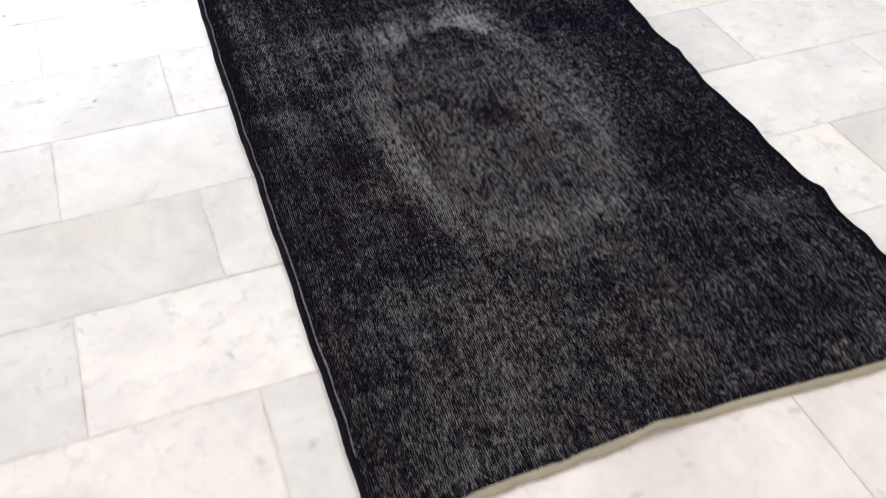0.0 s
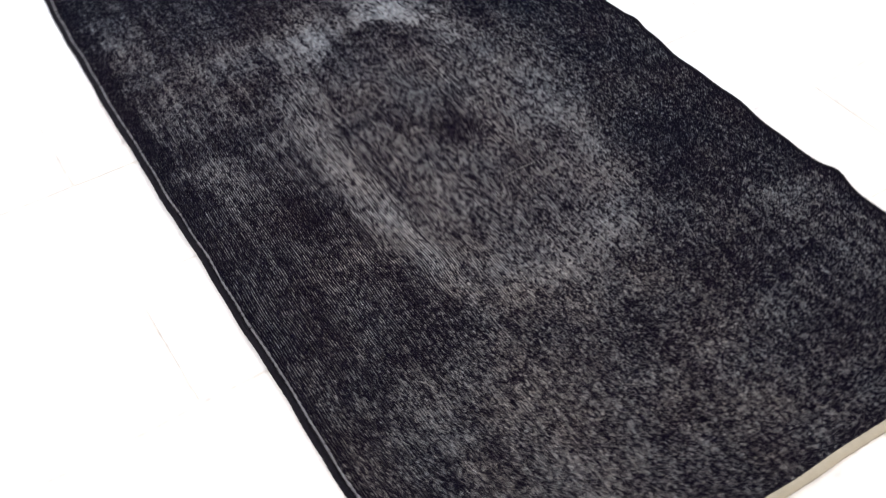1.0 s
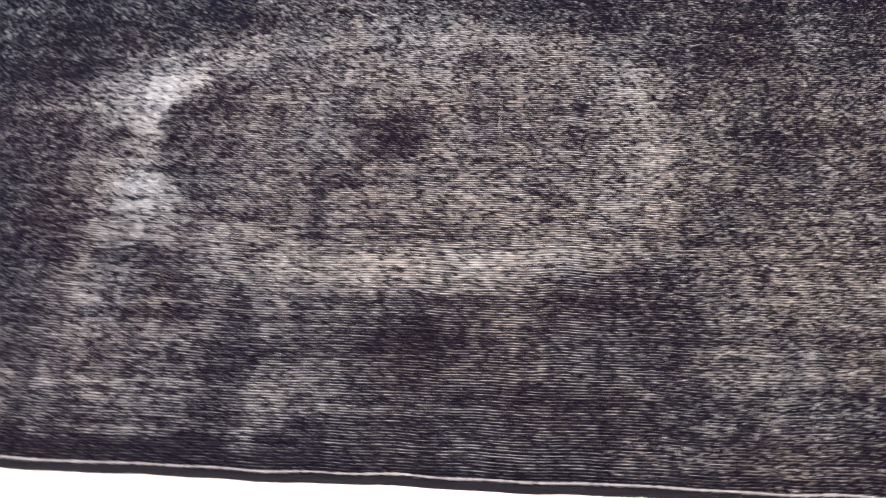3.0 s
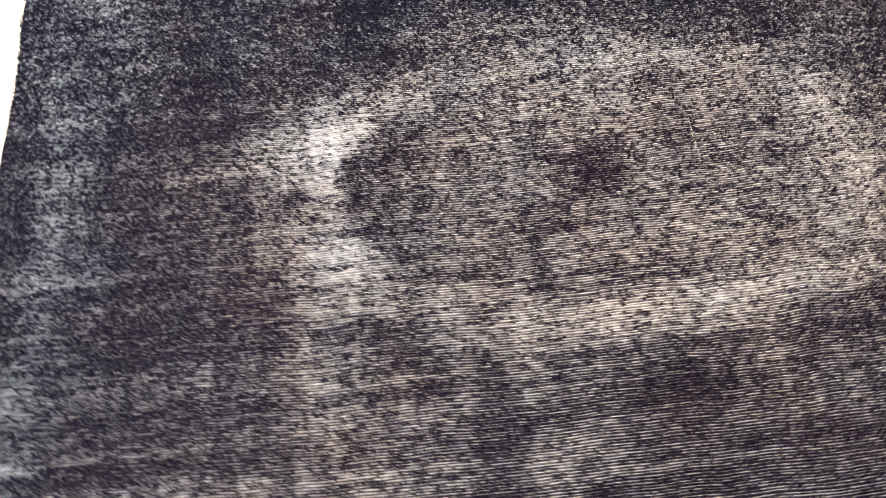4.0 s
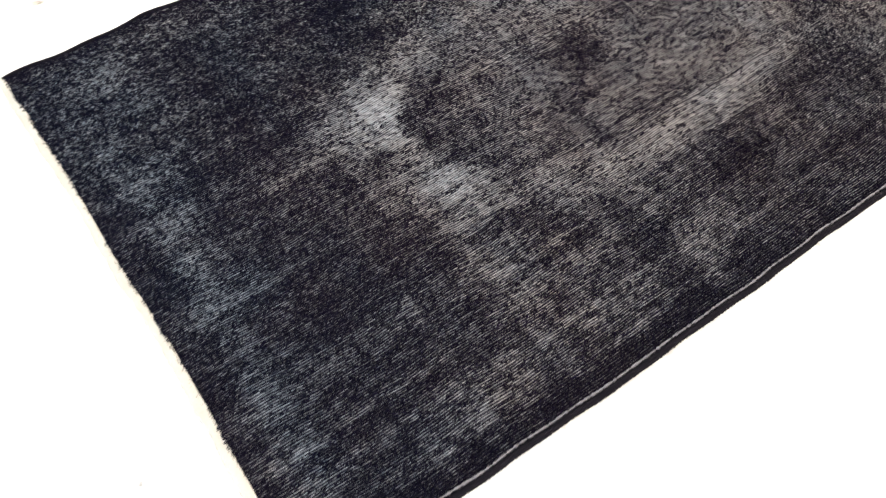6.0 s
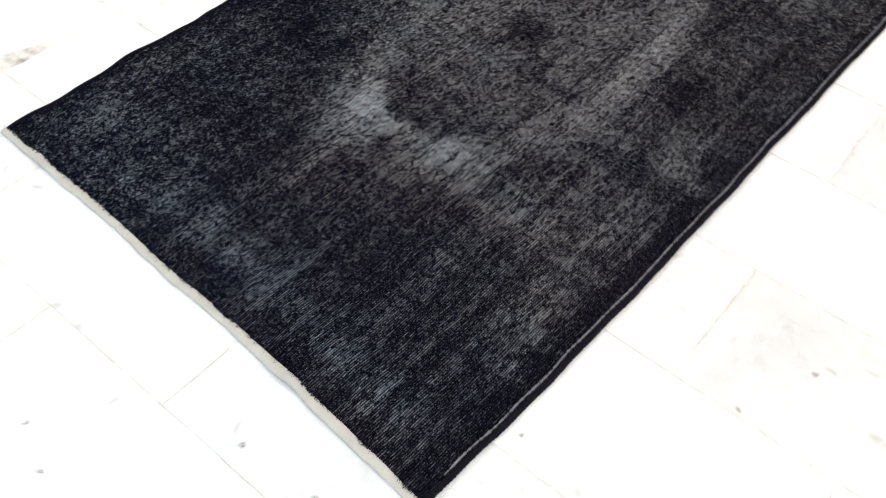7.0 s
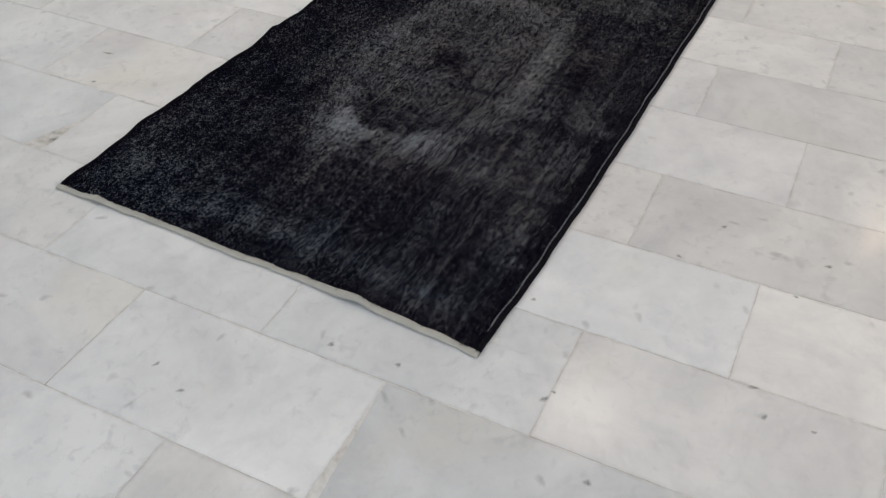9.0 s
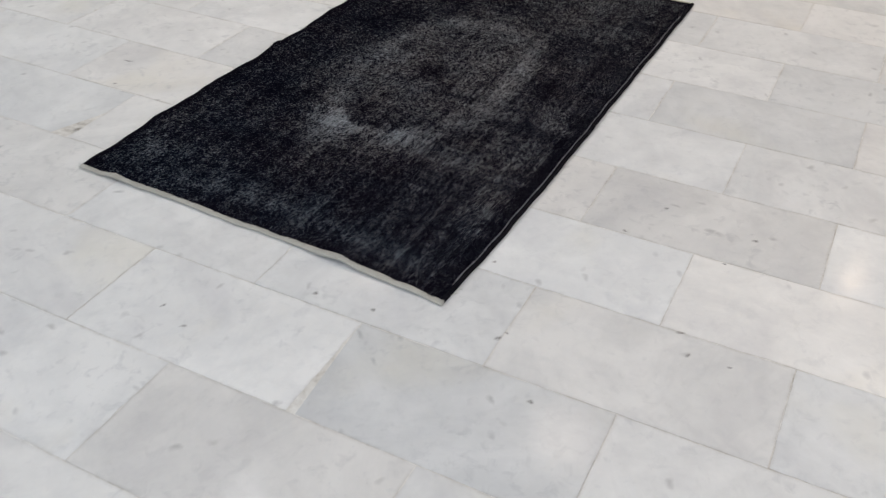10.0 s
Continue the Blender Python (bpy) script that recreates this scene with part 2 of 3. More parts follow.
MARBLE = marble()
GROUT = grout()
WALL = plaster("white_wall_paint", (0.78, 0.77, 0.75))
CEILING = plaster("white_ceiling_paint", (0.82, 0.82, 0.81))
GROUND = worn_dye("worn_rug_ground", False)
PILE = worn_dye("rug_pile_wool", True)
CANVAS = fabric("cream_cotton_tape", (0.20, 0.185, 0.145), (0.40, 0.37, 0.30), 420.0)
# near end's tape: cool window light put in as a paler, greyer copy
LIT_TAPE = fabric("window_lit_cotton_tape", (0.27, 0.258, 0.225), (0.53, 0.51, 0.46), 420.0)
BLACK_YARN = fabric("black_wool_yarn", (0.002, 0.002, 0.004), (0.009, 0.008, 0.012), 600.0, 0.9, 0.8)
PALE_YARN = fabric("pale_grey_yarn", (0.05, 0.05, 0.06), (0.26, 0.255, 0.28), 300.0)
stain = Nodes("brown_grey_stain", 0.5)
stain.put(stain.bsdf.inputs["Alpha"], stain.math("MULTIPLY", stain.named("fade"), stain.ramp(stain.noise(stain.here(), 260.0, 3), (0.30, 0.45), (0.62, 1.0))))
STAIN = stain.done(stain.mix(stain.add("ObjectInfo").outputs["Random"], (0.27, 0.225, 0.17), (0.30, 0.295, 0.30)))
WHITE_THREAD = fabric("white_thread", (0.45, 0.45, 0.43), (0.62, 0.62, 0.60), 500.0)
METAL = Nodes("white_lacquered_metal", 0.35).done((0.75, 0.75, 0.74))
FRAME = Nodes("white_window_frame", 0.4).done((0.72, 0.72, 0.71))
glass = Nodes("clear_glass", 0.0)
glass.bsdf.inputs["Transmission Weight"].default_value = 1.0
GLASS = glass.done((0.97, 0.98, 0.98))


def glow(name, colour, strength):
    n = Nodes(name, 0.5)
    n.put(n.bsdf.inputs["Emission Color"], (*colour, 1))
    n.bsdf.inputs["Emission Strength"].default_value = strength
    return n.done((0.8, 0.8, 0.8))


# ---- mesh helpers ----
def mesh_of(bm, material, smooth=False):
    data = bpy.data.meshes.new("mesh")
    bm.to_mesh(data)
    bm.free()
    data.materials.append(material)
    if smooth:
        data.polygons.foreach_set("use_smooth", np.ones(len(data.polygons), bool))
    return data


def part(name, data, parent, label="", kind=""):
    ob = new(name, data)
    ob.parent = parent
    return tagged(ob, label, kind=kind)


def box(bm, lo, hi):
    made = bmesh.ops.create_cube(bm, size=1.0)["verts"]
    size = [b - a for a, b in zip(lo, hi)]
    bmesh.ops.scale(bm, vec=size, verts=made)
    bmesh.ops.translate(bm, vec=[(a + b) / 2 for a, b in zip(lo, hi)], verts=made)
    return made


def block(name, lo, hi, material, bevel=0.0):
    bm = bmesh.new()
    box(bm, lo, hi)
    if bevel:
        bmesh.ops.bevel(bm, geom=bm.edges[:], offset=bevel, segments=2, affect="EDGES")
    return mesh_of(bm, material)


def from_arrays(name, verts, faces, material, smooth=False, **attributes):
    """A mesh from arrays of vertices and of faces of one size, with values for its vertices."""
    data = bpy.data.meshes.new(name)
    count, size = faces.shape
    data.vertices.add(len(verts))
    data.vertices.foreach_set("co", np.ascontiguousarray(verts, np.float32).ravel())
    data.loops.add(count * size)
    data.loops.foreach_set("vertex_index", faces.astype(np.int32).ravel())
    data.polygons.add(count)
    data.polygons.foreach_set("loop_start", np.arange(0, count * size, size, dtype=np.int32))
    data.polygons.foreach_set("use_smooth", np.full(count, smooth))
    for key, values in attributes.items():
        data.attributes.new(key, "FLOAT", "POINT").data.foreach_set("value", np.ascontiguousarray(values, np.float32))
    data.materials.append(material)
    data.update(calc_edges=True)
    return data


def tube(name, points, radius, sides, material):
    """A cord along a line of points, in the plane of the floor as a rule."""
    points = np.asarray(points, float)
    along = np.gradient(points, axis=0)
    along /= np.linalg.norm(along, axis=1, keepdims=True)
    across = np.cross(along, (0, 0, 1.0))
    across /= np.linalg.norm(across, axis=1, keepdims=True)
    up = np.cross(across, along)
    angle = np.linspace(0, 2 * np.pi, sides, endpoint=False)
    radius = np.broadcast_to(np.asarray(radius, float), (len(points),))
    rings = points[:, None] + radius[:, None, None] * (np.cos(angle)[None, :, None] * across[:, None] + np.sin(angle)[None, :, None] * up[:, None])
    a, b = np.meshgrid(np.arange(len(points) - 1), np.arange(sides), indexing="ij")
    c = (b + 1) % sides
    faces = np.stack([a * sides + b, a * sides + c, (a + 1) * sides + c, (a + 1) * sides + b], -1).reshape(-1, 4)
    return from_arrays(name, rings.reshape(-1, 3), faces, material, True)


# ---- the shell of the room ----
def opened_wall(name, along, lo, hi, at, thick, hole):
    """A wall along x or y from lo to hi, its inner face at the coordinate at, with a hole from, to, low, high."""
    bm = bmesh.new()
    for p, q, low, high in ((lo, hole[0], 0, HIGH), (hole[1], hi, 0, HIGH), (hole[0], hole[1], 0, hole[2]), (hole[0], hole[1], hole[3], HIGH)):
        near_, far_ = min(at, at + thick), max(at, at + thick)
        box(bm, (p, near_, low) if along == "x" else (near_, p, low), (q, far_, high) if along == "x" else (far_, q, high))
    return tagged(new(name, mesh_of(bm, WALL)), "plain white wall with a wide window opening", "wall", kind="structure")


def shop_window(name, m, w, h, lights):
    window = tagged(new(name), "wide shop window with a white frame, out of view; the east one is added", "window", kind="structure")
    window.matrix_world = m
    f, w = 0.06, w / 2
    bars = [((-w, -0.04, 0), (-w + f, 0.04, h)), ((w - f, -0.04, 0), (w, 0.04, h)), ((-w + f, -0.04, 0), (w - f, 0.04, f)), ((-w + f, -0.04, h - f), (w - f, 0.04, h))]
    step = 2 * w / lights
    for n in range(1, lights):
        bars.append(((-w + n * step - f / 2, -0.04, f), (-w + n * step + f / 2, 0.04, h - f)))
    for lo, hi in bars:
        part("window_frame", block("frame", lo, hi, FRAME, 0.006), window)
    for n in range(lights):
        lo = -w + n * step + (f if n == 0 else f / 2)
        hi = -w + (n + 1) * step - (f if n == lights - 1 else f / 2)
        part("pane", block("pane", (lo, -0.006, f), (hi, 0.006, h - f), GLASS), window).visible_shadow = False


def shell():
    t = 0.2
    for name, lo, hi in (("wall_north", (X0 - t, Y1, 0), (X1 + t, Y1 + t, HIGH)), ("wall_west", (X0 - t, Y0, 0), (X0, Y1, HIGH))):
        tagged(new(name, block(name, lo, hi, WALL)), "plain white plastered wall", "wall", kind="structure")
    opened_wall("wall_south", "x", X0 - t, X1 + t, Y0, -t, WINDOW)
    opened_wall("wall_east", "y", Y0, Y1, X1, t, ADDED_FRONT)
    tagged(new("ceiling", block("ceiling", (X0 - t, Y0 - t, HIGH), (X1 + t, Y1 + t, HIGH + 0.15), CEILING)), "plain white painted ceiling", "ceiling", kind="structure")
    a, b, c, d = WINDOW
    shop_window("window_1", pose((a + b) / 2, Y0 - 0.12, c), b - a, d - c, 2)
    # window added to the east opening, never in view
    a, b, c, d = ADDED_FRONT
    shop_window("added_window", pose(X1 + 0.12, (a + b) / 2, c, 0, 0, 90), b - a, d - c, 3)


shell()


def downlight_or_fill(x, y, radius, watts, colour):
    lamp = tagged(new("ceiling_or_fill_light"), "round white recessed ceiling light, switched on; some are unseen and added as fill", "ceiling light", "ceiling lights")
    lamp.location = (x, y, HIGH)
    bm = bmesh.new()
    bmesh.ops.create_cone(bm, cap_ends=False, segments=32, radius1=radius + 0.03, radius2=radius + 0.024, depth=0.014)
    bmesh.ops.create_cone(bm, cap_ends=False, segments=32, radius1=radius, radius2=radius, depth=0.014)
    rims = [e for e in bm.edges if e.is_boundary and e.verts[0].co.z < 0 and e.verts[1].co.z < 0]
    bmesh.ops.bridge_loops(bm, edges=rims)
    bmesh.ops.translate(bm, vec=(0, 0, -0.007), verts=bm.verts)
    part("trim_ring", mesh_of(bm, METAL, True), lamp)
    bm = bmesh.new()
    bmesh.ops.create_circle(bm, cap_ends=True, segments=32, radius=radius)
    bmesh.ops.translate(bm, vec=(0, 0, -0.003), verts=bm.verts)
    part("diffuser", mesh_of(bm, glow("lamp_diffuser", colour, 1.0)), lamp)
    area_lamp("ceiling_lamp", pose(x, y, HIGH - 0.02), 2 * radius, 2 * radius, watts, colour, "DISK")


for row in LAMPS:
    downlight_or_fill(*row)


# ---- the rug ----
RUG = Vector((-0.73, 0.86, 0.0))
dice = np.random.default_rng(7)


def left(y):
    return np.interp(y, (-0.12, 0.2, 0.8, 1.4, 1.87), (-1.334, -1.338, -1.315, -1.305, -1.303)) + 0.0035 * np.sin(21 * y) + 0.002 * np.sin(47 * y + 1)


def right(y):
    return np.interp(y, (-0.16, 0.18, 0.56, 1.07, 1.5, 1.85), (-0.165, -0.146, -0.134, -0.125, -0.116, -0.109)) + 0.0013 * np.sin(19 * y) + 0.0006 * np.sin(53 * y)


def near(x):
    return np.interp(x, (-1.335, -1.2, -1.0, -0.64, -0.46, -0.3, -0.168), (-0.100, -0.099, -0.107, -0.121, -0.128, -0.145, -0.155)) + 0.002 * np.sin(17 * x)


def far(x):
    return np.interp(x, (-1.31, -1.13, -1.0, -0.8, -0.64, -0.46, -0.12), (1.874, 1.867, 1.859, 1.844, 1.839, 1.843, 1.852)) + 0.001 * np.sin(23 * x)


def hump(d, s):
    return np.exp(-((d / s) ** 2))


def lift(x, y):
    """How far the rug stands off the floor: small waves at its rims."""
    z = 0.010 * hump(x + 0.46, 0.045) * hump(y - near(x), 0.10) + 0.006 * hump(x + 1.2, 0.04) * hump(y - near(x), 0.08)
    z += 0.011 * hump(x + 0.63, 0.035) * hump(y - far(x), 0.09) + 0.002 * hump(x + 1.0, 0.05) * hump(y - far(x), 0.06)
    for at, high in ((0.42, 0.005), (0.80, 0.010), (1.42, 0.010), (1.58, 0.008)):
        z += high * hump(y - at, 0.028) * hump(x - left(y), 0.06)
    return z + 0.0008 * np.sin(9 * x + 4 * y) + 0.0012


def on_rug(u, v):
    """From 0..1 across and 0..1 along the rug to x and y."""
    y = v * 1.96 - 0.12
    for _ in range(3):
        x = left(y) + u * (right(y) - left(y))
        y = near(x) + v * (far(x) - near(x))
    return x, y


def value_noise(x, y, step_x, step_y):
    table = dice.random((int(3.2 / step_x) + 4, int(3.2 / step_y) + 4))
    gx, gy = (x + 2.0) / step_x, (y + 0.6) / step_y
    ix, iy = np.floor(gx).astype(int), np.floor(gy).astype(int)
    fx, fy = gx - ix, gy - iy
    fx, fy = fx * fx * (3 - 2 * fx), fy * fy * (3 - 2 * fy)
    low = table[ix, iy] * (1 - fx) + table[ix + 1, iy] * fx
    return low * (1 - fy) + (table[ix, iy + 1] * (1 - fx) + table[ix + 1, iy + 1] * fx) * fy - 0.5


def worn(x, y):
    """How much of the dyed pile is worn off, 0..1, and how warm the yarn below is, 0..1."""
    global dice
    dice = np.random.default_rng(11)
    # broken outline: the worn shapes wander a little
    wx = x + 0.016 * value_noise(x, y, 0.05, 0.06) + 0.024 * value_noise(x, y, 0.02, 0.02)
    wy = y + 0.020 * value_noise(x, y, 0.05, 0.06) + 0.028 * value_noise(x, y, 0.02, 0.03)

    def blot(cx, cy, sx, sy):
        return np.exp(-(((wx - cx) / sx) ** 2 + ((wy - cy) / sy) ** 2))

    def inside(d, soft):
        return 1 / (1 + np.exp(np.clip(d / soft, -40, 40)))

    # oval medallion: field and worn outline
    oval = (np.abs((wx + 0.70) / np.where(wx > -0.70, 0.242, 0.262)) ** 2.4 + np.abs((wy - 0.88) / 0.43) ** 2.4) ** (1 / 2.4)
    w = 0.33 + 0.175 * inside(oval - 1.06, 0.06) + 0.06 * np.clip((wy - 1.30) / 0.12, 0, 1)
    strength = np.interp(wy, (0.42, 0.60, 0.75, 1.10, 1.25, 1.35), (0.09, 0.17, 0.24, 0.24, 0.18, 0.11))
    w += strength * hump(oval - 1.0, np.where(wx > -0.70, 0.21, 0.16))
    # round foot of the medallion: dark inside its rim, a bared crescent outside
    foot = np.sqrt(((wx + 0.735) / 0.165) ** 2 + ((wy - 0.62) / 0.16) ** 2)
    d, turn = 0.16 * (foot - 1), np.arctan2(wy - 0.62, wx + 0.735)
    reach = np.interp(turn, (-3.14, -2.97, -2.65, -2.37, -2.09, -1.94, -1.78, -1.66, -1.57, -1.40, -1.10, -0.86, -0.60, -0.30),
                      (0.06, 0.085, 0.095, 0.115, 0.145, 0.16, 0.14, 0.09, 0.045, 0.06, 0.10, 0.10, 0.08, 0.0))
    bright = np.interp(turn, (-3.14, -2.8, -2.4, -1.8, -1.5, -1.1, -0.8, -0.3), (0.26, 0.42, 0.50, 0.48, 0.30, 0.36, 0.32, 0.10))
    w += bright * inside(-d - 0.004, 0.006) * inside(d - reach + 0.005, 0.022) * np.clip(reach / 0.04, 0, 1)
    dark = np.interp(turn, (-3.14, -2.7, -2.2, -1.2, -0.6, 0.0), (0.12, 0.34, 0.30, 0.26, 0.18, 0.0))
    w -= dark * inside(d, 0.006) * np.clip(1 + d / 0.11, 0, 1) * np.clip((0.66 - wy) / 0.06, 0, 1)
    w -= 0.36 * blot(-0.735, 0.384, 0.022, 0.016)
    w += 0.16 * blot(-0.865, 0.430, 0.06, 0.055)
    w += 0.44 * blot(-0.805, 0.255, 0.015, 0.075) + 0.10 * blot(-0.70, 0.30, 0.06, 0.09) + 0.10 * blot(-0.55, 0.40, 0.16, 0.05)
    # medallion: heart, faded flanks and the dark line within its border
    w += 0.14 * blot(-0.86, 0.83, 0.06, 0.12) + 0.12 * blot(-0.845, 1.28, 0.06, 0.04) + 0.10 * blot(-0.60, 1.31, 0.10, 0.05) + 0.08 * blot(-0.60, 1.00, 0.10, 0.20) + 0.10 * blot(-0.88, 0.98, 0.07, 0.22)
    w += 0.08 * blot(-0.97, 1.00, 0.02, 0.10) + 0.08 * blot(-0.45, 1.10, 0.03, 0.16)
    w -= 0.42 * blot(-0.735, 0.88, 0.045, 0.042) + 0.20 * blot(-0.535, 0.84, 0.016, 0.16) + 0.12 * blot(-0.62, 0.76, 0.03, 0.06) + 0.12 * blot(-0.83, 1.16, 0.05, 0.03)
    w -= 0.10 * blot(-0.90, 1.04, 0.02, 0.16) + 0.10 * blot(-0.57, 1.35, 0.10, 0.018)
    # ends, sides and corners
    w += 0.30 * blot(-1.20, 0.06, 0.06, 0.05) + 0.26 * blot(-0.86, 0.005, 0.12, 0.040) + 0.14 * blot(-0.60, -0.04, 0.10, 0.03)
    w += 0.12 * blot(-0.34, -0.05, 0.11, 0.04) + 0.22 * blot(-0.24, 0.24, 0.05, 0.12) + 0.14 * blot(-0.26, 0.50, 0.05, 0.14) + 0.06 * blot(-0.40, 0.40, 0.10, 0.10)
    w += 0.12 * blot(-0.53, 1.60, 0.16, 0.09) + 0.12 * blot(-0.31, 1.44, 0.08, 0.06) + 0.10 * blot(-0.89, 1.60, 0.08, 0.07) + 0.14 * blot(-1.16, 1.41, 0.08, 0.05)
    w += 0.10 * blot(-0.36, 1.70, 0.16, 0.09) + 0.07 * blot(-1.15, 1.02, 0.05, 0.05) + 0.08 * blot(-1.02, 0.80, 0.04, 0.16) + 0.12 * blot(-0.27, 0.76, 0.06, 0.08)
    w -= 0.20 * blot(-1.06, 0.49, 0.08, 0.12) + 0.14 * blot(-1.00, 0.22, 0.12, 0.08) + 0.08 * blot(-0.60, 0.14, 0.18, 0.07) + 0.12 * blot(-0.73, -0.055, 0.05, 0.03)
    w += 0.02 * blot(-0.475, 0.86, 0.05, 0.18) + 0.06 * blot(-0.84, 0.01, 0.16, 0.06) + 0.04 * blot(-0.60, 0.0, 0.12, 0.05) + 0.06 * blot(-1.19, 0.05, 0.09, 0.06)
    w += 0.05 * blot(-0.35, 0.52, 0.10, 0.14) + 0.10 * blot(-0.26, 0.72, 0.05, 0.07) + 0.08 * blot(-0.28, 0.32, 0.07, 0.06)
    w -= 0.40 * blot(-0.168, 0.593, 0.022, 0.035) + 0.30 * blot(-0.176, 0.456, 0.018, 0.03) + 0.34 * blot(-0.179, 0.378, 0.022, 0.025)
    w += 0.10 * blot(-0.52, 1.005, 0.18, 0.018) + 0.07 * blot(-0.55, 1.24, 0.10, 0.06) + 0.08 * blot(-0.40, 1.45, 0.18, 0.09) + 0.05 * blot(-0.97, 0.88, 0.03, 0.16) + 0.07 * blot(-0.83, 1.27, 0.05, 0.04)
    w += 0.05 * blot(-0.24, 0.90, 0.06, 0.30)
    w -= 0.06 * blot(-1.0, 1.56, 0.20, 0.18)
    w -= 0.24 * blot(-0.345, 0.965, 0.035, 0.07) + 0.24 * blot(-0.265, 1.09, 0.03, 0.08) + 0.10 * blot(-1.22, 0.85, 0.06, 0.3) + 0.04 * blot(-0.30, 1.25, 0.10, 0.05) + 0.15 * blot(-0.27, 1.30, 0.17, 0.020)
    w -= 0.16 * blot(-0.70, 1.49, 0.06, 0.06) + 0.12 * blot(-0.93, 1.45, 0.08, 0.08) + 0.12 * blot(-0.36, 1.49, 0.03, 0.03) + 0.14 * blot(-1.12, 1.17, 0.10, 0.12)
    w -= 0.12 * blot(-1.02, 1.70, 0.12, 0.08) + 0.10 * blot(-0.70, 1.80, 0.10, 0.04)
    w += 0.10 * blot(-0.32, 1.10, 0.10, 0.16) - 0.10 * blot(-0.25, 1.58, 0.10, 0.14) + 0.06 * blot(-0.33, 0.65, 0.12, 0.25) + 0.08 * blot(-0.70, 1.32, 0.22, 0.10)
    w = 0.345 + 1.26 * (w - 0.31)
    # streaks along and across the weave, then patches
    w += 0.30 * value_noise(x, y, 0.012, 0.36) + 0.18 * value_noise(x, y, 0.30, 0.020) + 0.14 * value_noise(x, y, 0.14, 0.008) + 0.16 * value_noise(x, y, 0.035, 0.6) + 0.09 * value_noise(x, y, 0.5, 0.045)
    w += 0.12 * value_noise(x, y, 0.05, 0.06)
    w = np.where(w > 0.60, 0.60 + 0.38 * (w - 0.60), w)
    # fresh dye along the rims
    side, end = np.minimum(x - left(y), right(y) - x), np.minimum(y - near(x), far(x) - y)
    w -= 0.40 * np.clip(0.5 + 3 * value_noise(x, y, 0.05, 0.035), 0, 1) * hump(right(y) - x - 0.04, 0.03) * inside(y - 0.95, 0.05)
    w *= np.clip(side / 0.04, 0.10, 1) * np.clip(0.3 + end / 0.03, 0.3, 1)
    tint = 0.72 - 0.62 * blot(-0.8, 0.0, 0.7, 0.18) - 0.45 * blot(-1.15, 0.4, 0.2, 0.5) - 0.25 * blot(-1.1, 1.4, 0.2, 0.4) + 0.2 * blot(-0.6, 1.1, 0.3, 0.4)
    tint += 0.14 * blot(-0.45, 1.62, 0.20, 0.12) - 0.22 * blot(-0.83, 0.44, 0.10, 0.09) - 0.16 * blot(-0.62, 0.44, 0.12, 0.06)
    tint += 0.5 * value_noise(x, y, 0.08, 0.08)
    return np.clip(w, 0, 1), np.clip(tint, 0, 1)


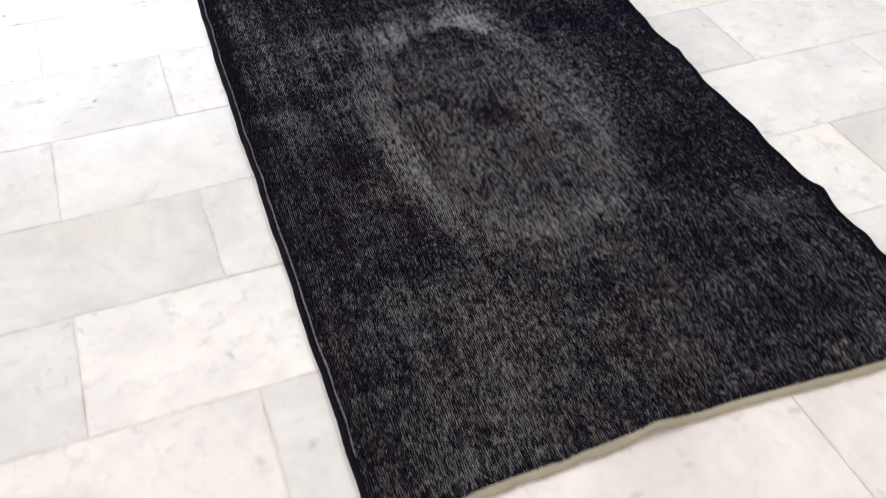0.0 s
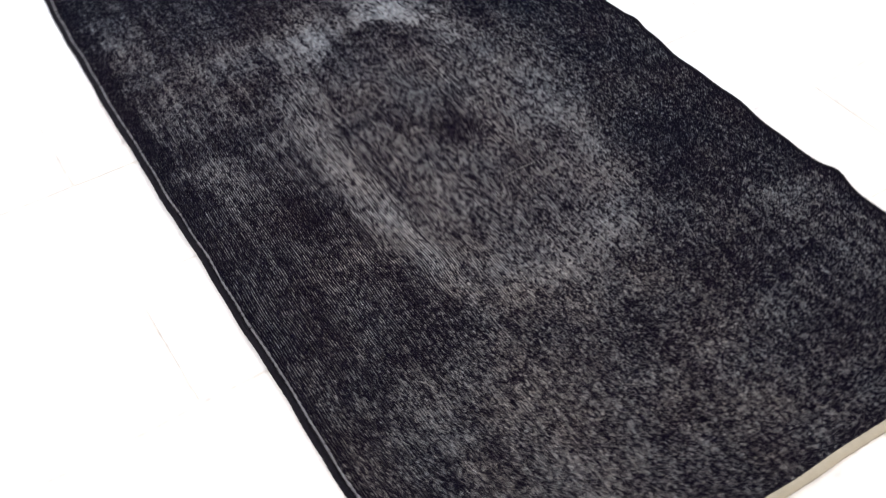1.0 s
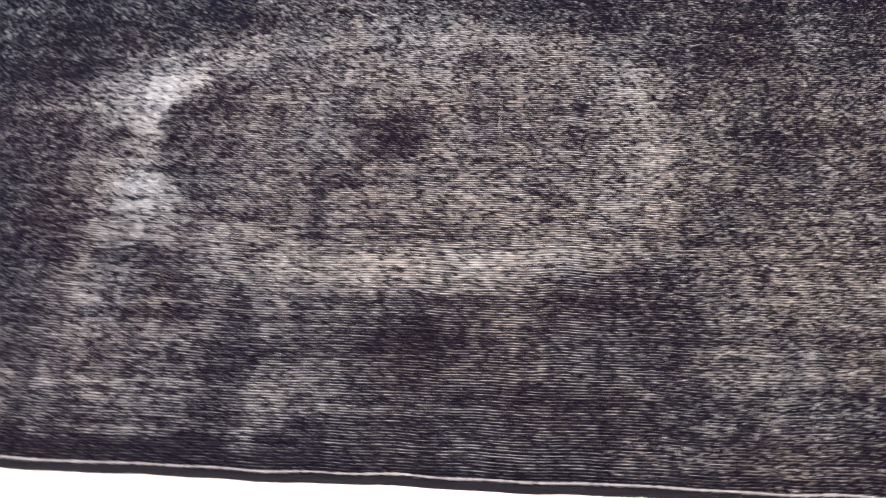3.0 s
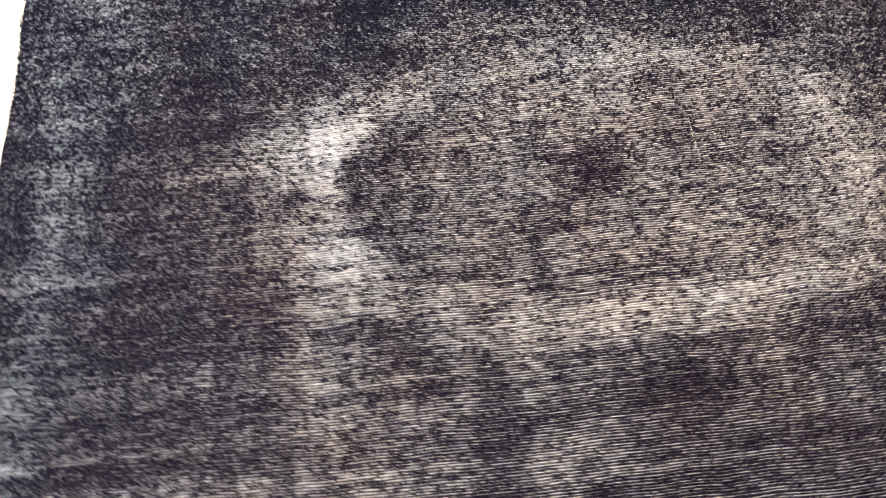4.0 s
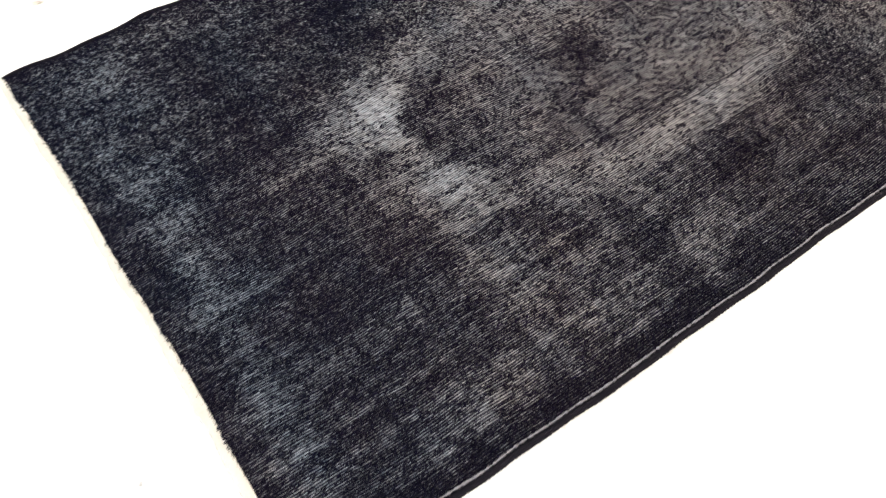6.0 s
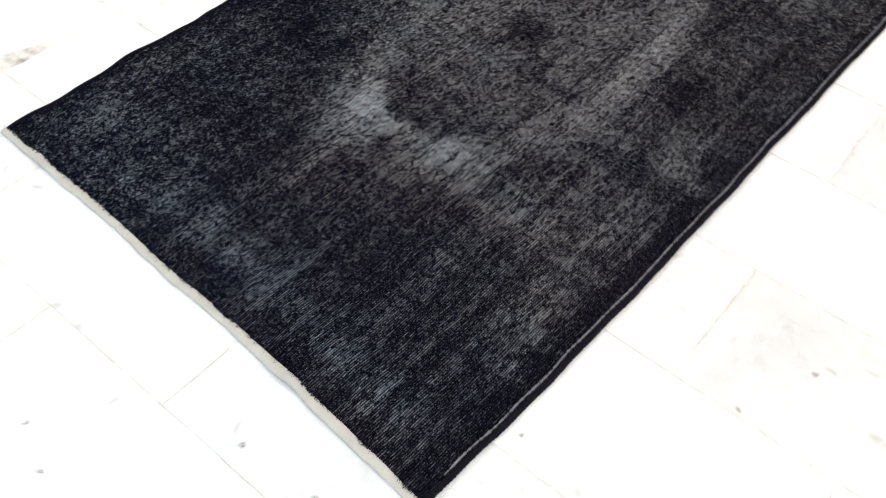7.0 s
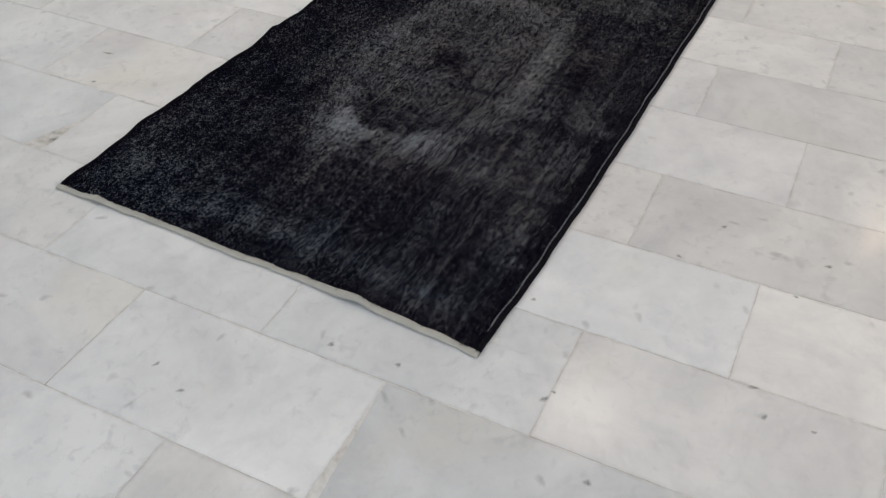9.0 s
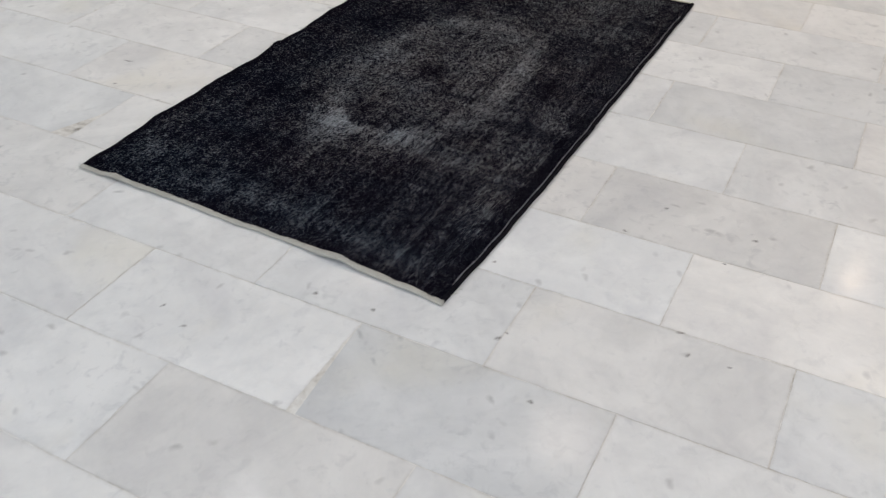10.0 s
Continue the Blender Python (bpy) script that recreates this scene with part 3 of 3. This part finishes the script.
def rug():
    thing = tagged(new("rug"), "worn black overdyed wool rug with faded medallion on marble tiles", "rug")
    thing.location = RUG
    base = np.array(RUG)
    # ribbed ground: every warp rib is a small ridge
    ribs, rows = 268, 150
    u = np.linspace(0, 1, ribs * 4 + 1)
    v = np.linspace(0, 1, rows + 1)
    uu, vv = np.meshgrid(u, v, indexing="ij")
    x, y = on_rug(uu, vv)
    phase = np.arange(len(u)) % 4
    ridge = np.array([0.0, 0.0010, 0.0014, 0.0010])[phase][:, None]
    z = lift(x, y) + 0.0040 + ridge
    w, tint = worn(x, y)
    # hand-woven: ribs differ in width and wander
    loom = np.random.default_rng(9)
    uneven = np.repeat(loom.normal(0, 0.00035, ribs + 1), 4)[: len(u)][:, None]
    rim = np.clip(np.minimum(uu, 1 - uu) / 0.02, 0, 1)
    x = x + rim * (uneven + 0.0030 * value_noise(x, y, 0.11, 0.07) + 0.0016 * value_noise(x, y, 0.03, 0.025))
    # the groove between two ribs is darker, less so where all is rubbed bare
    w = 0.71 + 0.28 * w - np.array([1.0, 0.68, 0.0, 0.58])[phase][:, None] * (1.0 - 0.70 * np.clip((w - 0.45) / 0.5, 0, 1))
    i, j = np.meshgrid(np.arange(len(u) - 1), np.arange(rows), indexing="ij")
    k = rows + 1
    faces = np.stack([i * k + j, (i + 1) * k + j, (i + 1) * k + j + 1, i * k + j + 1], -1).reshape(-1, 4)
    part("ground", from_arrays("ground", np.stack([x, y, z], -1).reshape(-1, 3) - base, faces, GROUND, True, wear=w.ravel(), tint=tint.ravel()), thing, "ribbed weave bared by wear")
    # pile: short tufts, two rows to a rib, in clumps that wear has spared
    across, along = 2 * ribs, 760
    dots = np.random.default_rng(3)
    uu, vv = np.meshgrid((np.arange(across) + 0.5) / across, (np.arange(along) + 0.5) / along, indexing="ij")
    streak = np.repeat(np.repeat(dots.random((ribs, along // 4 + 1)), 2, axis=0), 4, axis=1)[:, :along].ravel()
    line = np.repeat(np.repeat(dots.random((ribs, along // 8 + 1)), 2, axis=0), 8, axis=1)[:, :along].ravel()
    uu = (uu + dots.normal(0, 0.22, uu.shape) / across).ravel()
    vv = (vv + dots.uniform(-0.6, 0.6, vv.shape) / along).ravel()
    x, y = on_rug(uu, vv)
    w, tint = worn(x, y)
    # along one side and towards the far end the pile is felted: low fuzz hides the ribs there
    felted = np.clip(np.clip((-0.90 - x) / 0.10, 0, 1) + np.clip((y - 1.20) / 0.20, 0, 1), 0, 1)
    spared = 0.12 * value_noise(x, y, 0.022, 0.028) + 0.20 * value_noise(x, y, 0.0095, 0.0130) + 0.66 * value_noise(x, y, 0.0041, 0.0058)
    spared += 0.50 * (streak - 0.5) * (1 - 0.8 * felted) + 0.78 * (dots.random(len(x)) - 0.5)
    # towards the near side corner whole ribs are bared in long lines, with black clumps left beside the stitch
    lined = np.clip((x + 0.80) / 0.25, 0, 1) * np.clip((1.30 - y) / 0.40, 0, 1) * (1 - felted)
    spared = spared * (1 - 0.30 * lined) + 0.40 * lined * (line - 0.5)
    rank = np.empty(len(x))
    rank[np.argsort(spared)] = np.linspace(0, 1, len(x))
    black = rank > w
    fuzz = ~black & (dots.random(len(x)) < 0.65 * felted * np.clip(1.4 - 1.2 * w, 0, 1))
    keep = (black | fuzz) & (uu > 0.004) & (uu < 0.996) & (vv > 0.001) & (vv < 0.999)
    x, y, w, tint, black, margin = x[keep], y[keep], w[keep], tint[keep], black[keep], (rank - w)[keep]
    count = len(x)
    # worn short at the edge of a clump, where the tips pale
    tall = np.where(black, 0.0012 + 0.0019 * np.clip(margin * 4, 0, 1), 0.0009) * dots.uniform(0.7, 1.35, count)
    bare = np.where(black, np.clip(dots.exponential(0.07, count) * dots.random(count) + np.clip(0.26 - 2.5 * margin, 0, 1) * dots.random(count), 0, 1), dots.uniform(0.35, 0.85, count))
    wide = dots.uniform(0.0013, 0.0024, count)
    lean_x, lean_y = dots.normal(0, 0.0008, count), dots.normal(-0.0032, 0.0018, count)
    turn = dots.uniform(0, 2 * np.pi, count)
    foot = lift(x, y) + 0.0046
    verts = np.zeros((count, 4, 3))
    for n in range(3):
        a = turn + n * 2 * np.pi / 3
        verts[:, n] = np.stack([x + 0.62 * wide * np.cos(a), y + 1.9 * wide * np.sin(a), foot], -1)
    verts[:, 3] = np.stack([x + lean_x, y + lean_y, foot + tall + 0.0007], -1)
    start = 4 * np.arange(count)[:, None, None]
    faces = (start + np.array([[0, 1, 3], [1, 2, 3], [2, 0, 3]])[None]).reshape(-1, 3)
    part("wool_nap", from_arrays("wool_nap", verts.reshape(-1, 3) - base, faces, PILE, False, wear=np.repeat(bare, 4), tint=np.repeat(tint, 4)), thing, "short black wool pile, patchy", "stuff")
    # overcast cords along both sides, wound with yarn
    t = np.linspace(0, 1, 700)
    for u, sign in ((0.0, -1), (1.0, 1)):
        x, y = on_rug(np.full_like(t, u), t)
        wound = 1 + 0.10 * np.sin(np.arange(len(t)) * 2.4) + 0.05 * np.random.default_rng(5).normal(size=len(t))
        size = (0.0060 if sign > 0 else 0.0045) * wound
        cord = np.stack([x - sign * 0.004, y, lift(x, y) + 0.0048], -1) - base
        part("side_cord", tube("side_cord", cord, size, 8, BLACK_YARN), thing, "black yarn wound round the side cord")
    v = np.linspace(0.03, 0.93, 620)
    x, y = on_rug(np.ones_like(v), v)
    x = x - 0.0128 + 0.0006 * np.sin(90 * v)
    beat = 0.0018 + 0.0004 * np.sin(np.arange(len(v)) * 1.3) + 0.0006 * np.random.default_rng(8).normal(size=len(v))
    part("side_stitch", tube("side_stitch", np.stack([x, y, lift(x, y) + 0.0070], -1) - base, np.clip(beat, 0.0004, 0.003), 6, PALE_YARN), thing, "pale grey bared yarn line beside the cord")
    # cotton tape folded round both ends
    for v, sign in ((0.0, -1), (1.0, 1)):
        u = np.linspace(-0.002, 1.0, 260)
        x, y = on_rug(u, np.full_like(u, v))
        profile = [(-0.004, 0.0062), (0.000, 0.0070), (0.007, 0.0066), (0.014, 0.0056), (0.020, 0.0044), (0.0225, 0.0028), (0.020, 0.0016), (0.010, 0.0010), (-0.004, 0.0010)]
        rumple = np.random.default_rng(21 + sign).normal(size=(260, 2))
        rumple = np.apply_along_axis(lambda c: np.convolve(c, np.ones(9) / 9, "same"), 0, rumple)
        rise = lift(x, y)
        rows = [np.stack([x, y + sign * (out * (0.66 if sign < 0 else 0.64) * (1 + 0.22 * rumple[:, 0]) - 0.001), high * (1 + 0.40 * rumple[:, 1]) + rise * (1 if high > 0.003 else 0.75)], -1) for out, high in profile]
        strip = np.stack(rows, 1)
        m = len(profile)
        i, j = np.meshgrid(np.arange(len(u) - 1), np.arange(m - 1), indexing="ij")
        faces = np.stack([i * m + j, i * m + j + 1, (i + 1) * m + j + 1, (i + 1) * m + j], -1).reshape(-1, 4)
        if sign < 0:
            faces = faces[:, ::-1]
        part("end_tape", from_arrays("end_tape", strip.reshape(-1, 3) - base, faces, LIT_TAPE if sign < 0 else CANVAS, True), thing, "cotton tape folded round the cut end, coloured paler for window light" if sign < 0 else "cream cotton tape folded round the cut end")


rug()


def loose_thread(x, y, length, heading, bend, z, radius=0.0006, label="thin pale thread lying loose on the dark rug"):
    t = np.linspace(0, 1, 14)
    a = radians(heading) + bend * (t - 0.3)
    px, py = np.cumsum(np.cos(a)) * length / 14, np.cumsum(np.sin(a)) * length / 14
    points = np.stack([px, py, 0.002 * np.sin(np.pi * t)], -1)
    ob = new("loose_thread", tube("loose_thread", points, radius, 5, WHITE_THREAD))
    ob.location = (x, y, z)
    return tagged(ob, label, "thread", "loose threads")


for row in ((-0.162, -0.135, 0.020, 40, 1.5, 0.011, 0.0008), (-0.156, -0.120, 0.022, 65, -1.2, 0.012, 0.0008), (-0.158, -0.127, 0.016, 15, 2.0, 0.012, 0.0008), (-0.154, -0.108, 0.018, 85, 1.0, 0.012, 0.0008)):
    loose_thread(*row, label="short frayed white thread end at the rug corner")
for row in ((-0.82, 1.055, 0.09, -4, 0.25, 0.0072, 0.00016), (-0.30, 1.79, 0.06, 110, 0.8, 0.0072, 0.00022), (-0.60, 1.31, 0.025, 60, 1.2, 0.0072, 0.00025)):
    loose_thread(*row)

# ---- the floor: bedding, then marble tiles in running bond ----
floor = tagged(new("floor", block("floor", (X0, Y0, -0.06), (X1, Y1, -0.0006), GROUT)), "white and grey marble tiles in running bond with thin joints", "floor", kind="structure")


def tile_mesh(width, seed):
    """A sawn marble tile whose arris is worn and slightly uneven."""
    rub = np.random.default_rng(seed)
    g, w, h = 0.0005, width / 2, TILE / 2
    outline = []
    for (ax, ay), (bx, by), steps in (((-w, -h), (w, -h), 22), ((w, -h), (w, h), 12), ((w, h), (-w, h), 22), ((-w, h), (-w, -h), 12)):
        outline += [(ax + (bx - ax) * k / steps, ay + (by - ay) * k / steps) for k in range(steps)]
    worn_off = rub.exponential(0.0005, len(outline))
    verts = []
    for ring, z in ((0.0002, 0.0), (0.0, -0.0006), (0.0, -0.012)):
        for (x, y), off in zip(outline, worn_off):
            cut = g + ring + off
            verts.append((min(max(x, cut - w), w - cut), min(max(y, cut - h), h - cut), z))
    n = len(outline)
    faces = [tuple(range(n))] + [(r * n + k, (r + 1) * n + k, (r + 1) * n + (k + 1) % n, r * n + (k + 1) % n) for r in (0, 1) for k in range(n)]
    data = bpy.data.meshes.new("tile")
    data.from_pydata(verts, [], faces)
    data.materials.append(MARBLE)
    return data


FULL, HALF = [tile_mesh(2 * TILE, k) for k in range(6)], [tile_mesh(TILE, k) for k in range(3)]
tones = np.random.default_rng(17)
# tone of the tiles that stand out, by the joint where they begin and their course
TONES = {(-1, -2): 0.84, (-2, -3): 0.88, (0, -1): 0.93, (0, 1): 0.91, (0, 3): 0.89, (1, 4): 0.90, (-1, 0): 1.05, (1, 0): 1.08, (2, 1): 1.06,
         (-1, 4): 1.05, (-1, 2): 1.02, (0, 5): 0.98, (-3, -2): 1.02, (-4, -3): 0.98, (-7, 4): 0.84, (-6, 3): 1.02, (-6, 5): 1.0, (-7, 2): 1.02, (-6, 1): 1.0}
for course in range(round(Y0 / TILE), round(Y1 / TILE)):
    odd = course % 2 == 0
    i = round(X0 / TILE)
    stop = round(X1 / TILE)
    while i < stop:
        wide = 1 if (i == round(X0 / TILE) and odd) or i == stop - 1 else 2
        tile = part("tile", HALF[i % 3] if wide == 1 else FULL[(i // 2 + 3 * course) % 6], floor)
        tile.location = ((i + wide / 2) * TILE, (course + 0.5) * TILE, tones.uniform(-0.0003, 0.0003))
        tile.rotation_euler = (tones.normal(0, 0.0006), tones.normal(0, 0.0006), 0)
        tone = TONES.get((i, course), tones.uniform(0.93, 1.03))
        warm = tones.uniform(-0.015, 0.02)
        tile.color = (tone * (1 + warm), tone, tone * (1 - warm), 1)
        i += wide


# stains and dark inclusions in the marble: x, y, half length, half width, heading
def blotch(x, y, long, wide, heading, seed):
    rub = np.random.default_rng(seed)
    a = np.linspace(0, 2 * np.pi, 20, endpoint=False)
    uneven = 1 + 0.18 * np.sin(2 * a + rub.uniform(0, 6)) + 0.14 * np.sin(3 * a + rub.uniform(0, 6)) + 0.08 * np.sin(5 * a + rub.uniform(0, 6))
    rings = [np.stack([r * long * uneven * np.cos(a), r * wide * uneven * np.sin(a), np.full(20, 0.0008)], -1) for r in (0.02, 0.45, 0.8, 1.15)]
    i, j = np.meshgrid(np.arange(3), np.arange(20), indexing="ij")
    k = (j + 1) % 20
    faces = np.stack([i * 20 + j, (i + 1) * 20 + j, (i + 1) * 20 + k, i * 20 + k], -1).reshape(-1, 4)
    ob = part("stain", from_arrays("stain", np.concatenate(rings), faces, STAIN, True, fade=np.repeat((0.65, 0.55, 0.28, 0.0), 20)), floor)
    ob.location, ob.rotation_euler = (x, y, 0), (0, 0, radians(heading))


for seed, row in enumerate(((-0.006, -0.206, 0.012, 0.006, 70), (0.004, -0.182, 0.005, 0.004, 20), (0.348, -0.002, 0.010, 0.006, 20), (0.382, -0.067, 0.008, 0.005, 60), (-0.127, 0.040, 0.006, 0.005, 0),
                            (0.425, 0.423, 0.011, 0.005, 20), (0.472, -0.062, 0.006, 0.004, 40), (0.377, 0.293, 0.007, 0.004, 10), (-1.691, 0.472, 0.016, 0.006, 10), (-1.614, 0.325, 0.009, 0.005, 30),
                            (-1.503, 0.048, 0.016, 0.010, 60), (-0.650, -0.495, 0.008, 0.005, 30), (-0.737, -0.461, 0.008, 0.005, 70), (-0.450, -0.263, 0.009, 0.006, 50), (-0.300, -0.252, 0.008, 0.006, 80),
                            (0.131, -0.350, 0.009, 0.006, 30), (0.116, 0.313, 0.007, 0.005, 0), (0.184, 0.461, 0.009, 0.005, 40))):
    blotch(*row, seed)
